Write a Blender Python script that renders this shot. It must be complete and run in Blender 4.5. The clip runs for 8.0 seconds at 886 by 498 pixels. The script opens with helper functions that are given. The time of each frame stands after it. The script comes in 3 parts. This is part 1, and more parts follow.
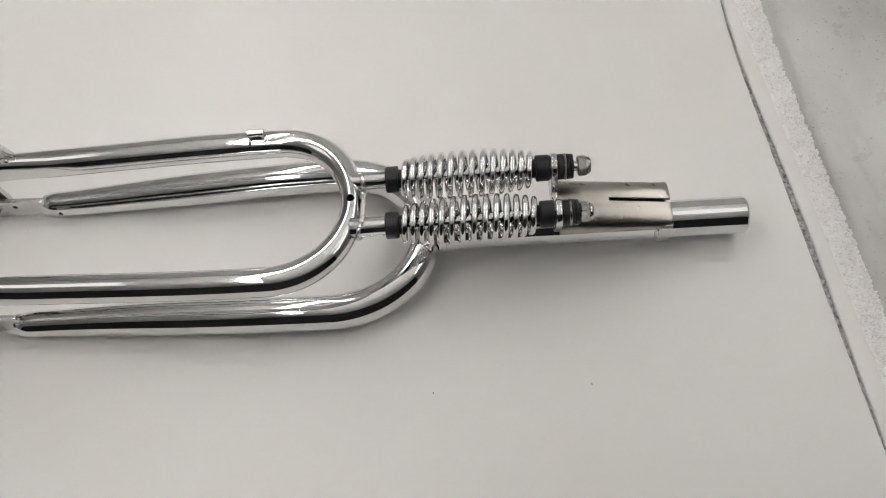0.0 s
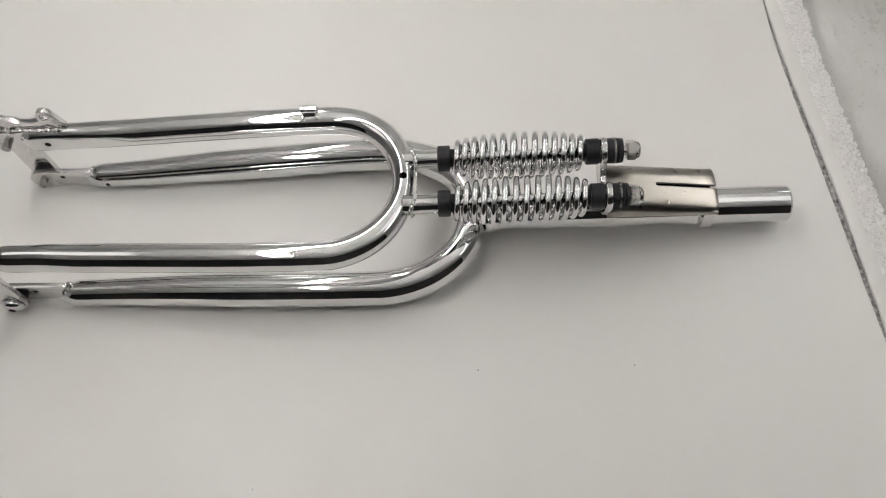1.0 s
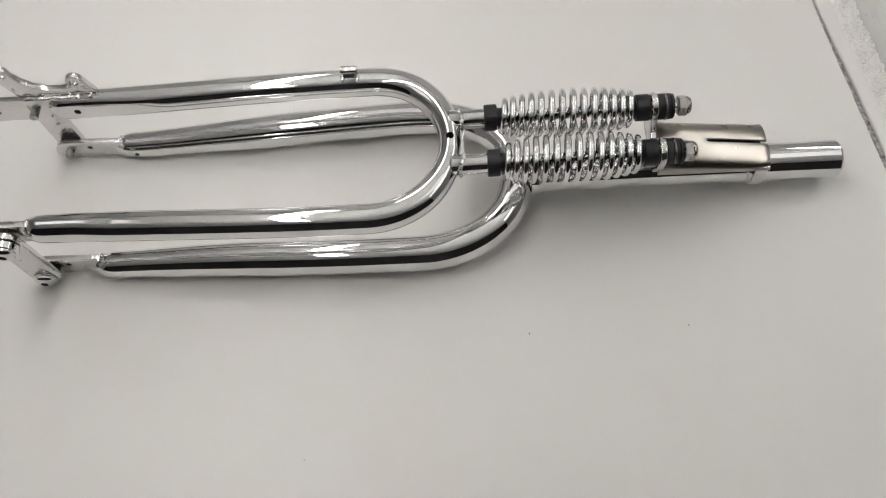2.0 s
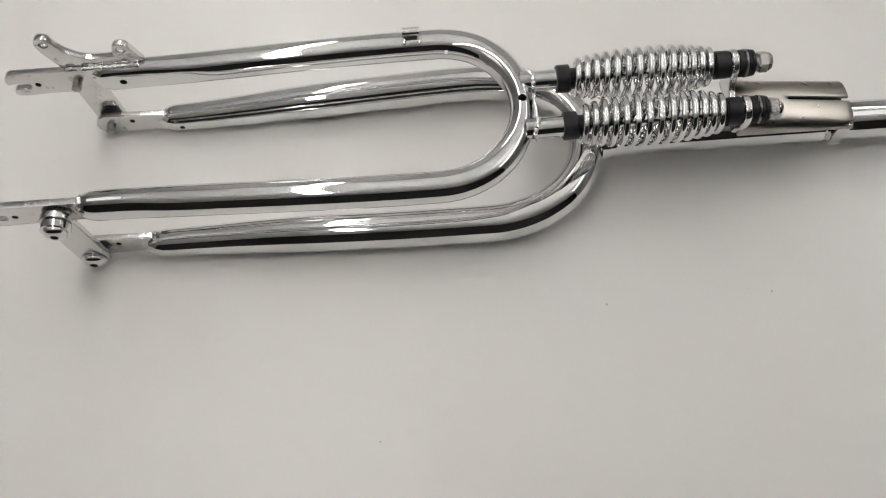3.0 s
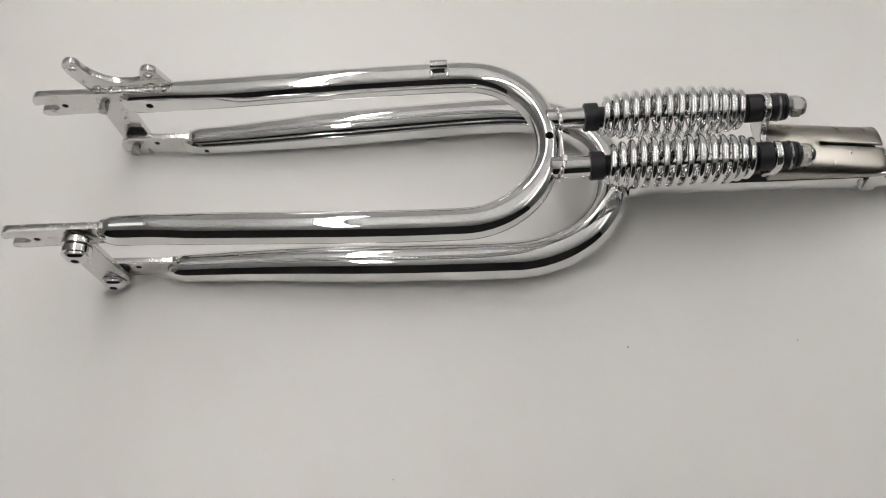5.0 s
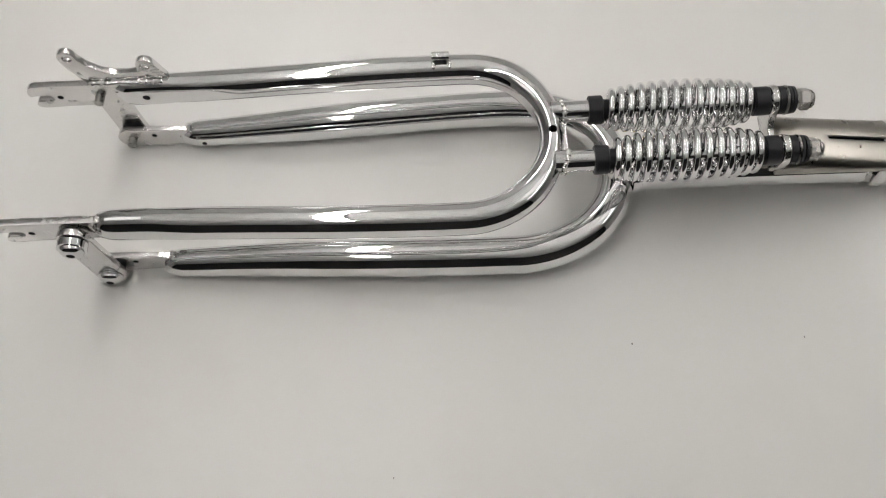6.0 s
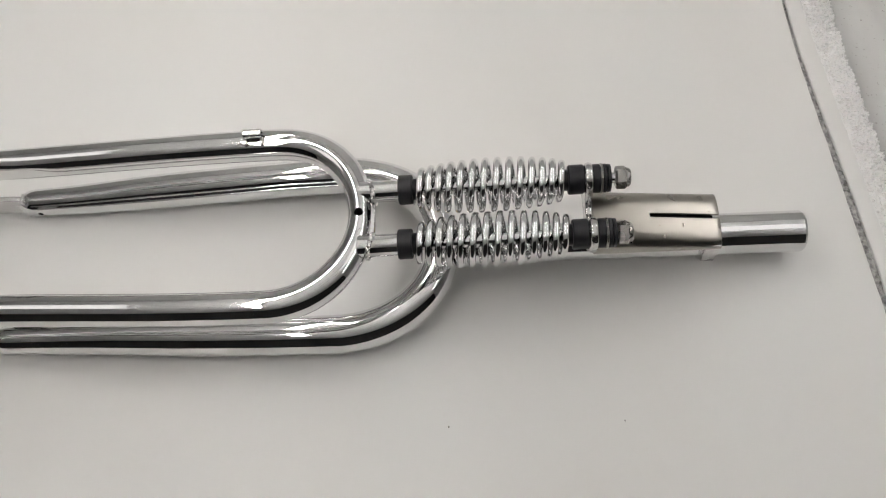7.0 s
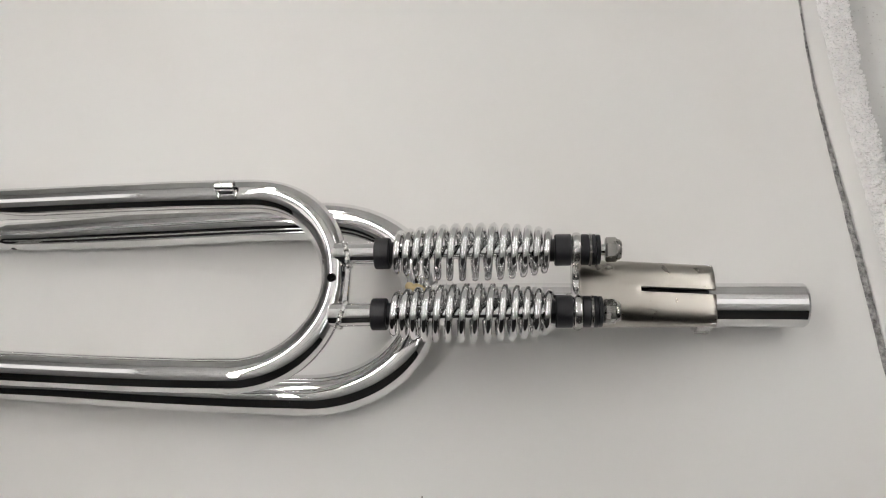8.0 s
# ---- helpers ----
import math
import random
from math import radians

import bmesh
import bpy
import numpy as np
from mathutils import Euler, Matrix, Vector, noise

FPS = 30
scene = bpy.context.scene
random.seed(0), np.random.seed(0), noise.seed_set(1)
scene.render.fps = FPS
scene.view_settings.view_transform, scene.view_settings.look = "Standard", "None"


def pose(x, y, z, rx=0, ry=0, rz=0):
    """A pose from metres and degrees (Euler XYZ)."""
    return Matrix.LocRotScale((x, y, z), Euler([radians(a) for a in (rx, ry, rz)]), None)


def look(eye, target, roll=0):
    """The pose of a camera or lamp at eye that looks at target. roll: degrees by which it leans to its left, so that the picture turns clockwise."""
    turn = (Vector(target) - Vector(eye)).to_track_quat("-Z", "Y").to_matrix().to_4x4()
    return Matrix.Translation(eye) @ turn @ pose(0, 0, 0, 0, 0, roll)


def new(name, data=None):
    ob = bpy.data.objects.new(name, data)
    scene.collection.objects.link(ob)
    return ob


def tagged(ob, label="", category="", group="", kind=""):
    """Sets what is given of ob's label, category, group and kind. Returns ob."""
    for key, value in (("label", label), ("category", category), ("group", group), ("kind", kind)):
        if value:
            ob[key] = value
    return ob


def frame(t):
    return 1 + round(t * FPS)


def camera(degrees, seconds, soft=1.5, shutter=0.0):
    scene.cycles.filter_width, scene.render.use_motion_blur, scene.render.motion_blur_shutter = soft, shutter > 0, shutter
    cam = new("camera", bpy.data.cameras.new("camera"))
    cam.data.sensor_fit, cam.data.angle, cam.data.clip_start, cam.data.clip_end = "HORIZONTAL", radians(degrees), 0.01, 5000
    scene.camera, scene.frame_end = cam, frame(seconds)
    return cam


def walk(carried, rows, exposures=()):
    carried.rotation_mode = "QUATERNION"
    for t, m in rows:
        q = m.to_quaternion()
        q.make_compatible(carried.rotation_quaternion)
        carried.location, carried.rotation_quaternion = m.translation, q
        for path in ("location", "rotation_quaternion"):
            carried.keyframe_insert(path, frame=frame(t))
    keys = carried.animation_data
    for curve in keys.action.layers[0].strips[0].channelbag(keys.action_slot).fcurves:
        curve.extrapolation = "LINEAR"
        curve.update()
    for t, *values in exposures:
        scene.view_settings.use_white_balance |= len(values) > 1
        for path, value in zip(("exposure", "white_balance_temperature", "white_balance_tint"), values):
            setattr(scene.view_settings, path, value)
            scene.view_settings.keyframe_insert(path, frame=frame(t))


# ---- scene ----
cam = camera(55.9, 8.0, soft=1.1)
PATH = [
    (0, (0.09, -0.319, 0.594), (0.007, 0.62, -1.17), -7.7),
    (0.5, (0.06, -0.329, 0.602), (-0.013, 0.604, -1.166), -6.1),
    (1, (0.048, -0.331, 0.6), (-0.018, 0.59, -1.174), -5.3),
    (1.5, (0.026, -0.339, 0.59), (-0.029, 0.569, -1.192), -4.9),
    (2.8, (-0.05, -0.342, 0.557), (-0.042, 0.531, -1.243), -3.8),
    (3, (-0.063, -0.334, 0.551), (-0.057, 0.529, -1.253), -3.8),
    (3.5, (-0.08, -0.328, 0.547), (-0.094, 0.539, -1.255), -4.0),
    (4, (-0.063, -0.318, 0.554), (-0.098, 0.561, -1.242), -4.4),
    (4.5, (-0.063, -0.316, 0.554), (-0.101, 0.573, -1.236), -4.4),
    (6, (-0.064, -0.307, 0.547), (-0.105, 0.554, -1.258), -4.5),
    (6.5, (-0.002, -0.295, 0.534), (-0.048, 0.572, -1.267), -5.4),
    (7, (0.085, -0.24, 0.559), (-0.033, 0.568, -1.266), -9.9),
    (7.5, (0.125, -0.171, 0.568), (-0.063, 0.576, -1.278), -14.6),
    (8, (0.115, -0.155, 0.559), (-0.07, 0.524, -1.313), -14.5),
]
walk(cam, [(t, look(eye, target, roll)) for t, eye, target, roll in PATH])

# ---- light: strip lights and ceiling panels of a closed room ----
world = bpy.data.worlds.new("room_world")
world.use_nodes = True
world.node_tree.nodes["Background"].inputs[0].default_value = (0.9, 0.95, 1.0, 1)
world.node_tree.nodes["Background"].inputs[1].default_value = 0.02
scene.world = world
scene.view_settings.exposure = 0.0
LAMP = 18.2          # strength of the strip lights over the table

# ---- materials ----
def material(name):
    m = bpy.data.materials.new(name)
    m.use_nodes = True
    nt = m.node_tree
    return m, nt, nt.nodes["Principled BSDF"]


def noise_node(nt, scale, detail=4.0, rough=0.55, stretch=None):
    co = nt.nodes.new("ShaderNodeTexCoord")
    tex = nt.nodes.new("ShaderNodeTexNoise")
    tex.inputs["Scale"].default_value = scale
    tex.inputs["Detail"].default_value = detail
    tex.inputs["Roughness"].default_value = rough
    if stretch:
        mp = nt.nodes.new("ShaderNodeMapping")
        mp.inputs["Scale"].default_value = stretch
        nt.links.new(co.outputs["Object"], mp.inputs["Vector"])
        nt.links.new(mp.outputs["Vector"], tex.inputs["Vector"])
    else:
        nt.links.new(co.outputs["Object"], tex.inputs["Vector"])
    return tex


def ramp_node(nt, src, stops):
    r = nt.nodes.new("ShaderNodeValToRGB")
    el = r.color_ramp.elements
    while len(el) < len(stops):
        el.new(0.5)
    for e, (p, c) in zip(el, stops):
        e.position, e.color = p, (*c, 1) if len(c) == 3 else c
    nt.links.new(src, r.inputs[0])
    return r


def bump_node(nt, bsdf, src, strength, distance, domed=False):
    b = nt.nodes.new("ShaderNodeBump")
    b.invert = domed
    b.inputs["Strength"].default_value = strength
    b.inputs["Distance"].default_value = distance
    nt.links.new(src, b.inputs["Height"])
    nt.links.new(b.outputs["Normal"], bsdf.inputs["Normal"])


def range_node(nt, src, lo, hi, a=0.3, b=0.7):
    r = nt.nodes.new("ShaderNodeMapRange")
    r.inputs["From Min"].default_value, r.inputs["From Max"].default_value = a, b
    r.inputs["To Min"].default_value, r.inputs["To Max"].default_value = lo, hi
    nt.links.new(src, r.inputs["Value"])
    return r


def metal(name, color, lo, hi, wave=0.0, wave_scale=30, stretch=None, fine=140):
    m, nt, b = material(name)
    b.inputs["Metallic"].default_value = 1
    tex = noise_node(nt, fine, stretch=stretch)
    nt.links.new(range_node(nt, tex.outputs[0], lo, hi).outputs[0], b.inputs["Roughness"])
    big = noise_node(nt, 18, 3)
    dark = tuple(c * 0.93 for c in color)
    nt.links.new(ramp_node(nt, big.outputs[0], [(0.35, dark), (0.65, color)]).outputs[0], b.inputs["Base Color"])
    if wave:
        bump_node(nt, b, noise_node(nt, wave_scale, 2).outputs[0], wave, 0.001)
    return m


chrome = metal("chrome_plate", (0.80, 0.80, 0.80), 0.02, 0.07, 0.02, 40)
chrome_plate = metal("chromed_flat_steel", (0.74, 0.73, 0.72), 0.12, 0.30, 0.38, 240)
weld_metal = metal("chromed_weld", (0.86, 0.85, 0.83), 0.16, 0.32, 0.8, 500)
satin = metal("satin_steel", (0.42, 0.40, 0.36), 0.27, 0.30, fine=90)
zinc = metal("zinc_steel", (0.45, 0.44, 0.42), 0.20, 0.36, 0.2, 160)
braze = metal("braze_brass", (0.62, 0.50, 0.28), 0.30, 0.5, 0.6, 300)

rubber, nt, b = material("black_rubber")
tex = noise_node(nt, 260)
nt.links.new(ramp_node(nt, tex.outputs[0], [(0.3, (0.006, 0.006, 0.008)), (0.7, (0.013, 0.013, 0.016))]).outputs[0], b.inputs["Base Color"])
nt.links.new(range_node(nt, tex.outputs[0], 0.38, 0.55).outputs[0], b.inputs["Roughness"])
bump_node(nt, b, tex.outputs[0], 0.15, 0.0004)

hole_black, nt, b = material("hole_inside")
tex = noise_node(nt, 300)
nt.links.new(ramp_node(nt, tex.outputs[0], [(0.3, (0.010, 0.010, 0.010)), (0.7, (0.03, 0.028, 0.026))]).outputs[0], b.inputs["Base Color"])
b.inputs["Roughness"].default_value = 0.7

board_white, nt, b = material("white_board_film")
tex = noise_node(nt, 5, 5)
nt.links.new(ramp_node(nt, tex.outputs[0], [(0.3, (0.735, 0.720, 0.695)), (0.5, (0.755, 0.745, 0.725)), (0.72, (0.745, 0.745, 0.730))]).outputs[0], b.inputs["Base Color"])
nt.links.new(range_node(nt, noise_node(nt, 40).outputs[0], 0.42, 0.55).outputs[0], b.inputs["Roughness"])
bump_node(nt, b, noise_node(nt, 700, 2).outputs[0], 0.05, 0.0003)

foam_white, nt, b = material("beaded_foam")
vor = nt.nodes.new("ShaderNodeTexVoronoi")
co = nt.nodes.new("ShaderNodeTexCoord")
vor.inputs["Scale"].default_value = 400
nt.links.new(co.outputs["Object"], vor.inputs["Vector"])
tex = noise_node(nt, 60)
nt.links.new(ramp_node(nt, tex.outputs[0], [(0.3, (0.88, 0.87, 0.855)), (0.7, (0.95, 0.94, 0.925))]).outputs[0], b.inputs["Base Color"])
b.inputs["Roughness"].default_value = 0.20
bump_node(nt, b, vor.outputs["Distance"], 0.8, 0.0018, True)

# the same foam down in the gap, its shade put into a darker colour
foam_shaded, nt, b = material("shaded_foam_edge")
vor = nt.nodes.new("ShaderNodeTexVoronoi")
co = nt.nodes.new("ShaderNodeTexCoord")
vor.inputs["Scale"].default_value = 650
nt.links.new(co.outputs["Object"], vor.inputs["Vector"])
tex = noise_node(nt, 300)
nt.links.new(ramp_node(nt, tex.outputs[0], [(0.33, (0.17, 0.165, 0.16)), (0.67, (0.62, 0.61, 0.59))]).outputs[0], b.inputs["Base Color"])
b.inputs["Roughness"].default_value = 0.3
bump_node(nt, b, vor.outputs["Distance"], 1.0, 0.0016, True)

grey_film, nt, b = material("grey_wrinkled_film")
tex = noise_node(nt, 6, 4, 0.5)
tone = ramp_node(nt, tex.outputs[0], [(0.30, (0.42, 0.415, 0.40)), (0.5, (0.53, 0.525, 0.51)), (0.70, (0.61, 0.605, 0.59))])
fleck = ramp_node(nt, noise_node(nt, 380, 2, 0.5).outputs[0], [(0.67, (1, 1, 1)), (0.73, (0.66, 0.64, 0.62))])
mix = nt.nodes.new("ShaderNodeMix")
mix.data_type, mix.blend_type = "RGBA", "MULTIPLY"
mix.inputs[0].default_value = 1
nt.links.new(tone.outputs[0], mix.inputs[6])
nt.links.new(fleck.outputs[0], mix.inputs[7])
nt.links.new(mix.outputs[2], b.inputs["Base Color"])
nt.links.new(range_node(nt, noise_node(nt, 30).outputs[0], 0.25, 0.42).outputs[0], b.inputs["Roughness"])
bump_node(nt, b, noise_node(nt, 11, 3, 0.5, stretch=(1.6, 0.7, 1)).outputs[0], 0.8, 0.020)


def paint(name, color, spread=0.06, rough=0.85):
    m, nt, b = material(name)
    lo = tuple(c * (1 - spread) for c in color)
    nt.links.new(ramp_node(nt, noise_node(nt, 3, 5).outputs[0], [(0.3, lo), (0.7, color)]).outputs[0], b.inputs["Base Color"])
    b.inputs["Roughness"].default_value = rough
    return m


wall_light = paint("pale_wall_paint", (0.82, 0.82, 0.81))
wall_dark = paint("dark_reflected_wall", (0.042, 0.040, 0.041), 0.3)
ceiling_paint = paint("ceiling_paint", (0.86, 0.86, 0.85))
joint_dark = paint("ceiling_joint", (0.03, 0.03, 0.03), 0.2)
floor_dark = paint("floor_covering", (0.42, 0.41, 0.39), 0.15, 0.5)
lamp_frame_paint = paint("lamp_housing", (0.7, 0.7, 0.7))
speck_dark = paint("dust", (0.26, 0.25, 0.23), 0.3)

def lamp_glow(name, strength):
    m = bpy.data.materials.new(name)
    m.use_nodes = True
    nt = m.node_tree
    nt.nodes.remove(nt.nodes["Principled BSDF"])
    em = nt.nodes.new("ShaderNodeEmission")
    em.inputs[0].default_value = (1.0, 0.962, 0.932, 1)
    em.inputs[1].default_value = strength
    nt.links.new(em.outputs[0], nt.nodes["Material Output"].inputs[0])
    return m


glow = lamp_glow("lamp_diffuser", LAMP)
glow_strong = lamp_glow("strong_lamp_diffuser", LAMP * 1.42)
glow_panel = lamp_glow("panel_diffuser", 1.05)
# unseen upward glow, added to brighten the ceiling
glow_up = lamp_glow("ceiling_fill_diffuser", LAMP * 1.35)


# ---- mesh helpers ----
def finish(bm, name, mat, smooth=40):
    me = bpy.data.meshes.new(name)
    bmesh.ops.recalc_face_normals(bm, faces=bm.faces)
    if smooth:
        for f in bm.faces:
            f.smooth = True
        for e in bm.edges:
            if len(e.link_faces) == 2 and e.calc_face_angle(0) > radians(smooth):
                e.smooth = False
    bm.to_mesh(me)
    bm.free()
    me.materials.append(mat)
    return me


def part(name, bm, mat, parent=None, label="", smooth=40):
    ob = new(name, finish(bm, name, mat, smooth))
    if parent:
        ob.parent = parent
    if label:
        ob["label"] = label
    return ob


def empty(name):
    ob = new(name)
    ob.empty_display_size = 0.05
    return ob


def box(x0, x1, y0, y1, z0, z1, bevel=0.0):
    bm = bmesh.new()
    bmesh.ops.create_cube(bm, size=1)
    for v in bm.verts:
        v.co = Vector(((x0 + x1) / 2 + v.co.x * (x1 - x0), (y0 + y1) / 2 + v.co.y * (y1 - y0), (z0 + z1) / 2 + v.co.z * (z1 - z0)))
    if bevel:
        bmesh.ops.bevel(bm, geom=list(bm.edges), offset=bevel, segments=2, affect="EDGES", profile=0.5)
    return bm


def sweep(bm, pts, radii, seg=28, up=(0, 0, 1), closed=False, caps=True):
    """A tube along pts; radii: (across, upright) for each point."""
    n, up = len(pts), Vector(up)
    rings = []
    for i, p in enumerate(pts):
        a = pts[(i - 1) % n] if closed or i > 0 else pts[i]
        c = pts[(i + 1) % n] if closed or i < n - 1 else pts[i]
        t = (Vector(c) - Vector(a)).normalized()
        side = t.cross(up).normalized()
        top = side.cross(t)
        ra, rb = radii[i]
        rings.append([bm.verts.new(Vector(p) + side * (ra * math.cos(2 * math.pi * k / seg)) + top * (rb * math.sin(2 * math.pi * k / seg))) for k in range(seg)])
    for i in range(n if closed else n - 1):
        r, s = rings[i], rings[(i + 1) % n]
        for k in range(seg):
            bm.faces.new((r[k], r[(k + 1) % seg], s[(k + 1) % seg], s[k]))
    if caps and not closed:
        bm.faces.new(rings[0])
        bm.faces.new(rings[-1])
    return bm


def turned(profile, origin, axis="x", seg=40):
    """A solid of revolution: profile of (along, radius) from the origin."""
    bm = bmesh.new()
    rings = []
    for d, r in profile:
        ring = []
        for k in range(seg):
            c, s = r * math.cos(2 * math.pi * k / seg), r * math.sin(2 * math.pi * k / seg)
            co = {"x": (d, c, s), "y": (s, d, c), "z": (c, s, d)}[axis]
            ring.append(bm.verts.new(Vector(origin) + Vector(co)))
        rings.append(ring)
    for r, s in zip(rings, rings[1:]):
        for k in range(seg):
            bm.faces.new((r[k], r[(k + 1) % seg], s[(k + 1) % seg], s[k]))
    bm.faces.new(rings[0])
    bm.faces.new(rings[-1])
    return bm


def arc(cx, cz, r, a0, a1, n):
    return [(cx + r * math.cos(radians(a0 + (a1 - a0) * i / n)), cz + r * math.sin(radians(a0 + (a1 - a0) * i / n))) for i in range(n + 1)]


def plate(outline, holes, y, thick, bevel=0.0007):
    """A flat plate upright in x and z with round holes (x, z, r), centred on y."""
    bm = bmesh.new()
    for loop in [outline] + [arc(x, z, r, 0, 345, 23) for x, z, r in holes]:
        vs = [bm.verts.new((x, y - thick / 2, z)) for x, z in loop]
        for a, c in zip(vs, vs[1:] + vs[:1]):
            bm.edges.new((a, c))
    bmesh.ops.triangle_fill(bm, use_beauty=True, use_dissolve=False, edges=list(bm.edges))
    out = bmesh.ops.extrude_face_region(bm, geom=list(bm.faces))
    bmesh.ops.translate(bm, verts=[v for v in out["geom"] if isinstance(v, bmesh.types.BMVert)], vec=(0, thick, 0))
    bmesh.ops.recalc_face_normals(bm, faces=bm.faces)
    sharp = [e for e in bm.edges if len(e.link_faces) == 2 and e.calc_face_angle(0) > radians(60)]
    bmesh.ops.bevel(bm, geom=sharp, offset=bevel, segments=2, affect="EDGES", profile=0.5, clamp_overlap=True)
    return bm


def weld(pts, r, seed, closed=True):
    """A lumpy bead along pts."""
    rnd = random.Random(seed)
    fine = []
    for i in range(len(pts) if closed else len(pts) - 1):
        a, c = Vector(pts[i]), Vector(pts[(i + 1) % len(pts)])
        fine += [a.lerp(c, k / 3) for k in range(3)]
    rad = []
    for i in range(len(fine)):
        q = r * (0.78 + 0.3 * abs(math.sin(i * 1.05)) + rnd.uniform(-0.12, 0.12))
        rad.append((q, q))
    return sweep(bmesh.new(), fine, rad, 10, (0.13, 0.21, 0.97), closed)


def drilled(ob, holes):
    """Cut round holes (place, direction, radius, depth) into a mesh, dark inside."""
    bm = bmesh.new()
    for place, way, r, depth in holes:
        turn = Vector(way).to_track_quat("Z", "Y").to_matrix().to_4x4()
        bmesh.ops.create_cone(bm, cap_ends=True, segments=24, radius1=r, radius2=r, depth=depth, matrix=Matrix.Translation(place) @ turn)
    cutter = new("cutter", finish(bm, "cutter", hole_black, 0))
    mod = ob.modifiers.new("holes", "BOOLEAN")
    mod.object, mod.operation, mod.solver, mod.material_mode = cutter, "DIFFERENCE", "EXACT", "TRANSFER"
    done = bpy.data.meshes.new_from_object(ob.evaluated_get(bpy.context.evaluated_depsgraph_get()))
    ob.modifiers.clear()
    ob.data = done
    bpy.data.objects.remove(cutter)


# ---- the room: unseen, added for bounce light and reflections ----
X0, X1, Y0, Y1, Z0, Z1 = -2.4, 2.4, -1.35, 1.30, -0.80, 1.46


def setting(name, bm, mat, label, category):
    return tagged(part(name, bm, mat, None, "", 0), label, category, "", "structure")


setting("floor", box(X0 - 0.1, X1 + 0.1, Y0 - 0.1, Y1 + 0.1, Z0 - 0.1, Z0), floor_dark, "plain grey floor of the room", "floor")
# unseen ceiling; its dark joints are added to draw lines in the chrome
bm = box(X0 - 0.1, X1 + 0.1, Y0 - 0.1, Y1 + 0.1, Z1 + 0.012, Z1 + 0.1)
for iy in range(10):
    made = bmesh.ops.create_cube(bm, size=1)
    for v in made["verts"]:
        v.co = Vector((v.co.x * (X1 - X0), Y0 + 0.265 * (iy + 0.5) + v.co.y * 0.255, Z1 + 0.006 + v.co.z * 0.012))
    for f in {f for v in made["verts"] for f in v.link_faces}:
        f.material_index = 1
ceiling = setting("ceiling", bm, joint_dark, "unseen white ceiling, dark joints added for reflected lines", "ceiling")
ceiling.data.materials.append(ceiling_paint)
setting("wall_north", box(X0, X1, Y1, Y1 + 0.1, Z0, Z1), wall_light, "plain pale painted wall", "wall")
# added dark strip that reflects as a thin line along the tubes
setting("trim", box(X0, X1, Y1 - 0.012, Y1, Z1 - 0.035, Z1, 0.003), joint_dark, "unseen dark strip added for a line in the reflections", "trim")
# added dark wall; it gives the tubes their dark reflected band
setting("wall_south", box(X0, X1, Y0 - 0.1, Y0, Z0, Z1), wall_dark, "unseen dark wall added for the dark band in the chrome", "wall")
setting("wall_west", box(X0 - 0.1, X0, Y0, Y1, Z0, Z1), wall_light, "plain pale painted wall", "wall")
setting("wall_east", box(X1, X1 + 0.1, Y0, Y1, Z0, Z1), wall_light, "plain pale painted wall", "wall")


def strip_light(x, y, z, wide, long, shine):
    """A slim strip light hung low over the table; its upward glow is added fill."""
    lamp = empty("strip_light")
    lamp.location = (x, y, Z1)
    z -= Z1
    for sx in (-1, 1):
        part("rail", box(sx * (wide / 2 + 0.004) - 0.003, sx * (wide / 2 + 0.004) + 0.003, -long / 2, long / 2, z, z + 0.030, 0.001), lamp_frame_paint, lamp)
    for sy in (-1, 1):
        part("end_cap", box(-wide / 2 - 0.007, wide / 2 + 0.007, sy * (long / 2 + 0.004) - 0.003, sy * (long / 2 + 0.004) + 0.003, z, z + 0.030, 0.001), lamp_frame_paint, lamp)
        part("cable", turned([(z + 0.029, 0.0015), (0.0, 0.0015)], (0, sy * long * 0.4, 0), "z", 8), lamp_frame_paint, lamp)
    part("housing", box(-wide / 2, wide / 2, -long / 2, long / 2, z + 0.012, z + 0.022, 0.001), lamp_frame_paint, lamp)
    part("diffuser", box(-wide / 2, wide / 2, -long / 2, long / 2, z + 0.023, z + 0.029, 0.001), glow_up, lamp, "glowing upper diffuser added to brighten the ceiling")
    part("diffuser", box(-wide / 2, wide / 2, -long / 2, long / 2, z + 0.002, z + 0.010, 0.002), shine, lamp, "glowing white diffuser")
    return tagged(lamp, "long hanging strip light with a glowing diffuser", "strip light", "strip lights over the table")


strip_light(-0.28, 0.28, 0.80, 0.040, 1.35, glow_strong)
# added unseen strip that fills in the right side of the board
strip_light(0.76, 0.28, 0.80, 0.040, 1.35, glow)


def panel_light(x, y, wide, long):
    """A flat light panel set under the ceiling."""
    lamp = empty("ceiling_panel")
    lamp.location = (x, y, Z1)
    for sx in (-1, 1):
        part("rim", box(sx * (wide / 2 + 0.006) - 0.006, sx * (wide / 2 + 0.006) + 0.006, -long / 2 - 0.012, long / 2 + 0.012, -0.020, 0.0, 0.002), lamp_frame_paint, lamp)
    for sy in (-1, 1):
        part("rim", box(-wide / 2, wide / 2, sy * (long / 2 + 0.006) - 0.006, sy * (long / 2 + 0.006) + 0.006, -0.020, 0.0, 0.002), lamp_frame_paint, lamp)
    part("diffuser", box(-wide / 2, wide / 2, -long / 2, long / 2, -0.012, -0.003), glow_panel, lamp, "softly glowing white diffuser")
    return tagged(lamp, "flat square light panel under the ceiling", "ceiling light", "ceiling panels")


panel_light(-1.10, 0.08, 0.60, 0.60)
panel_light(0.84, 0.08, 0.60, 0.60)

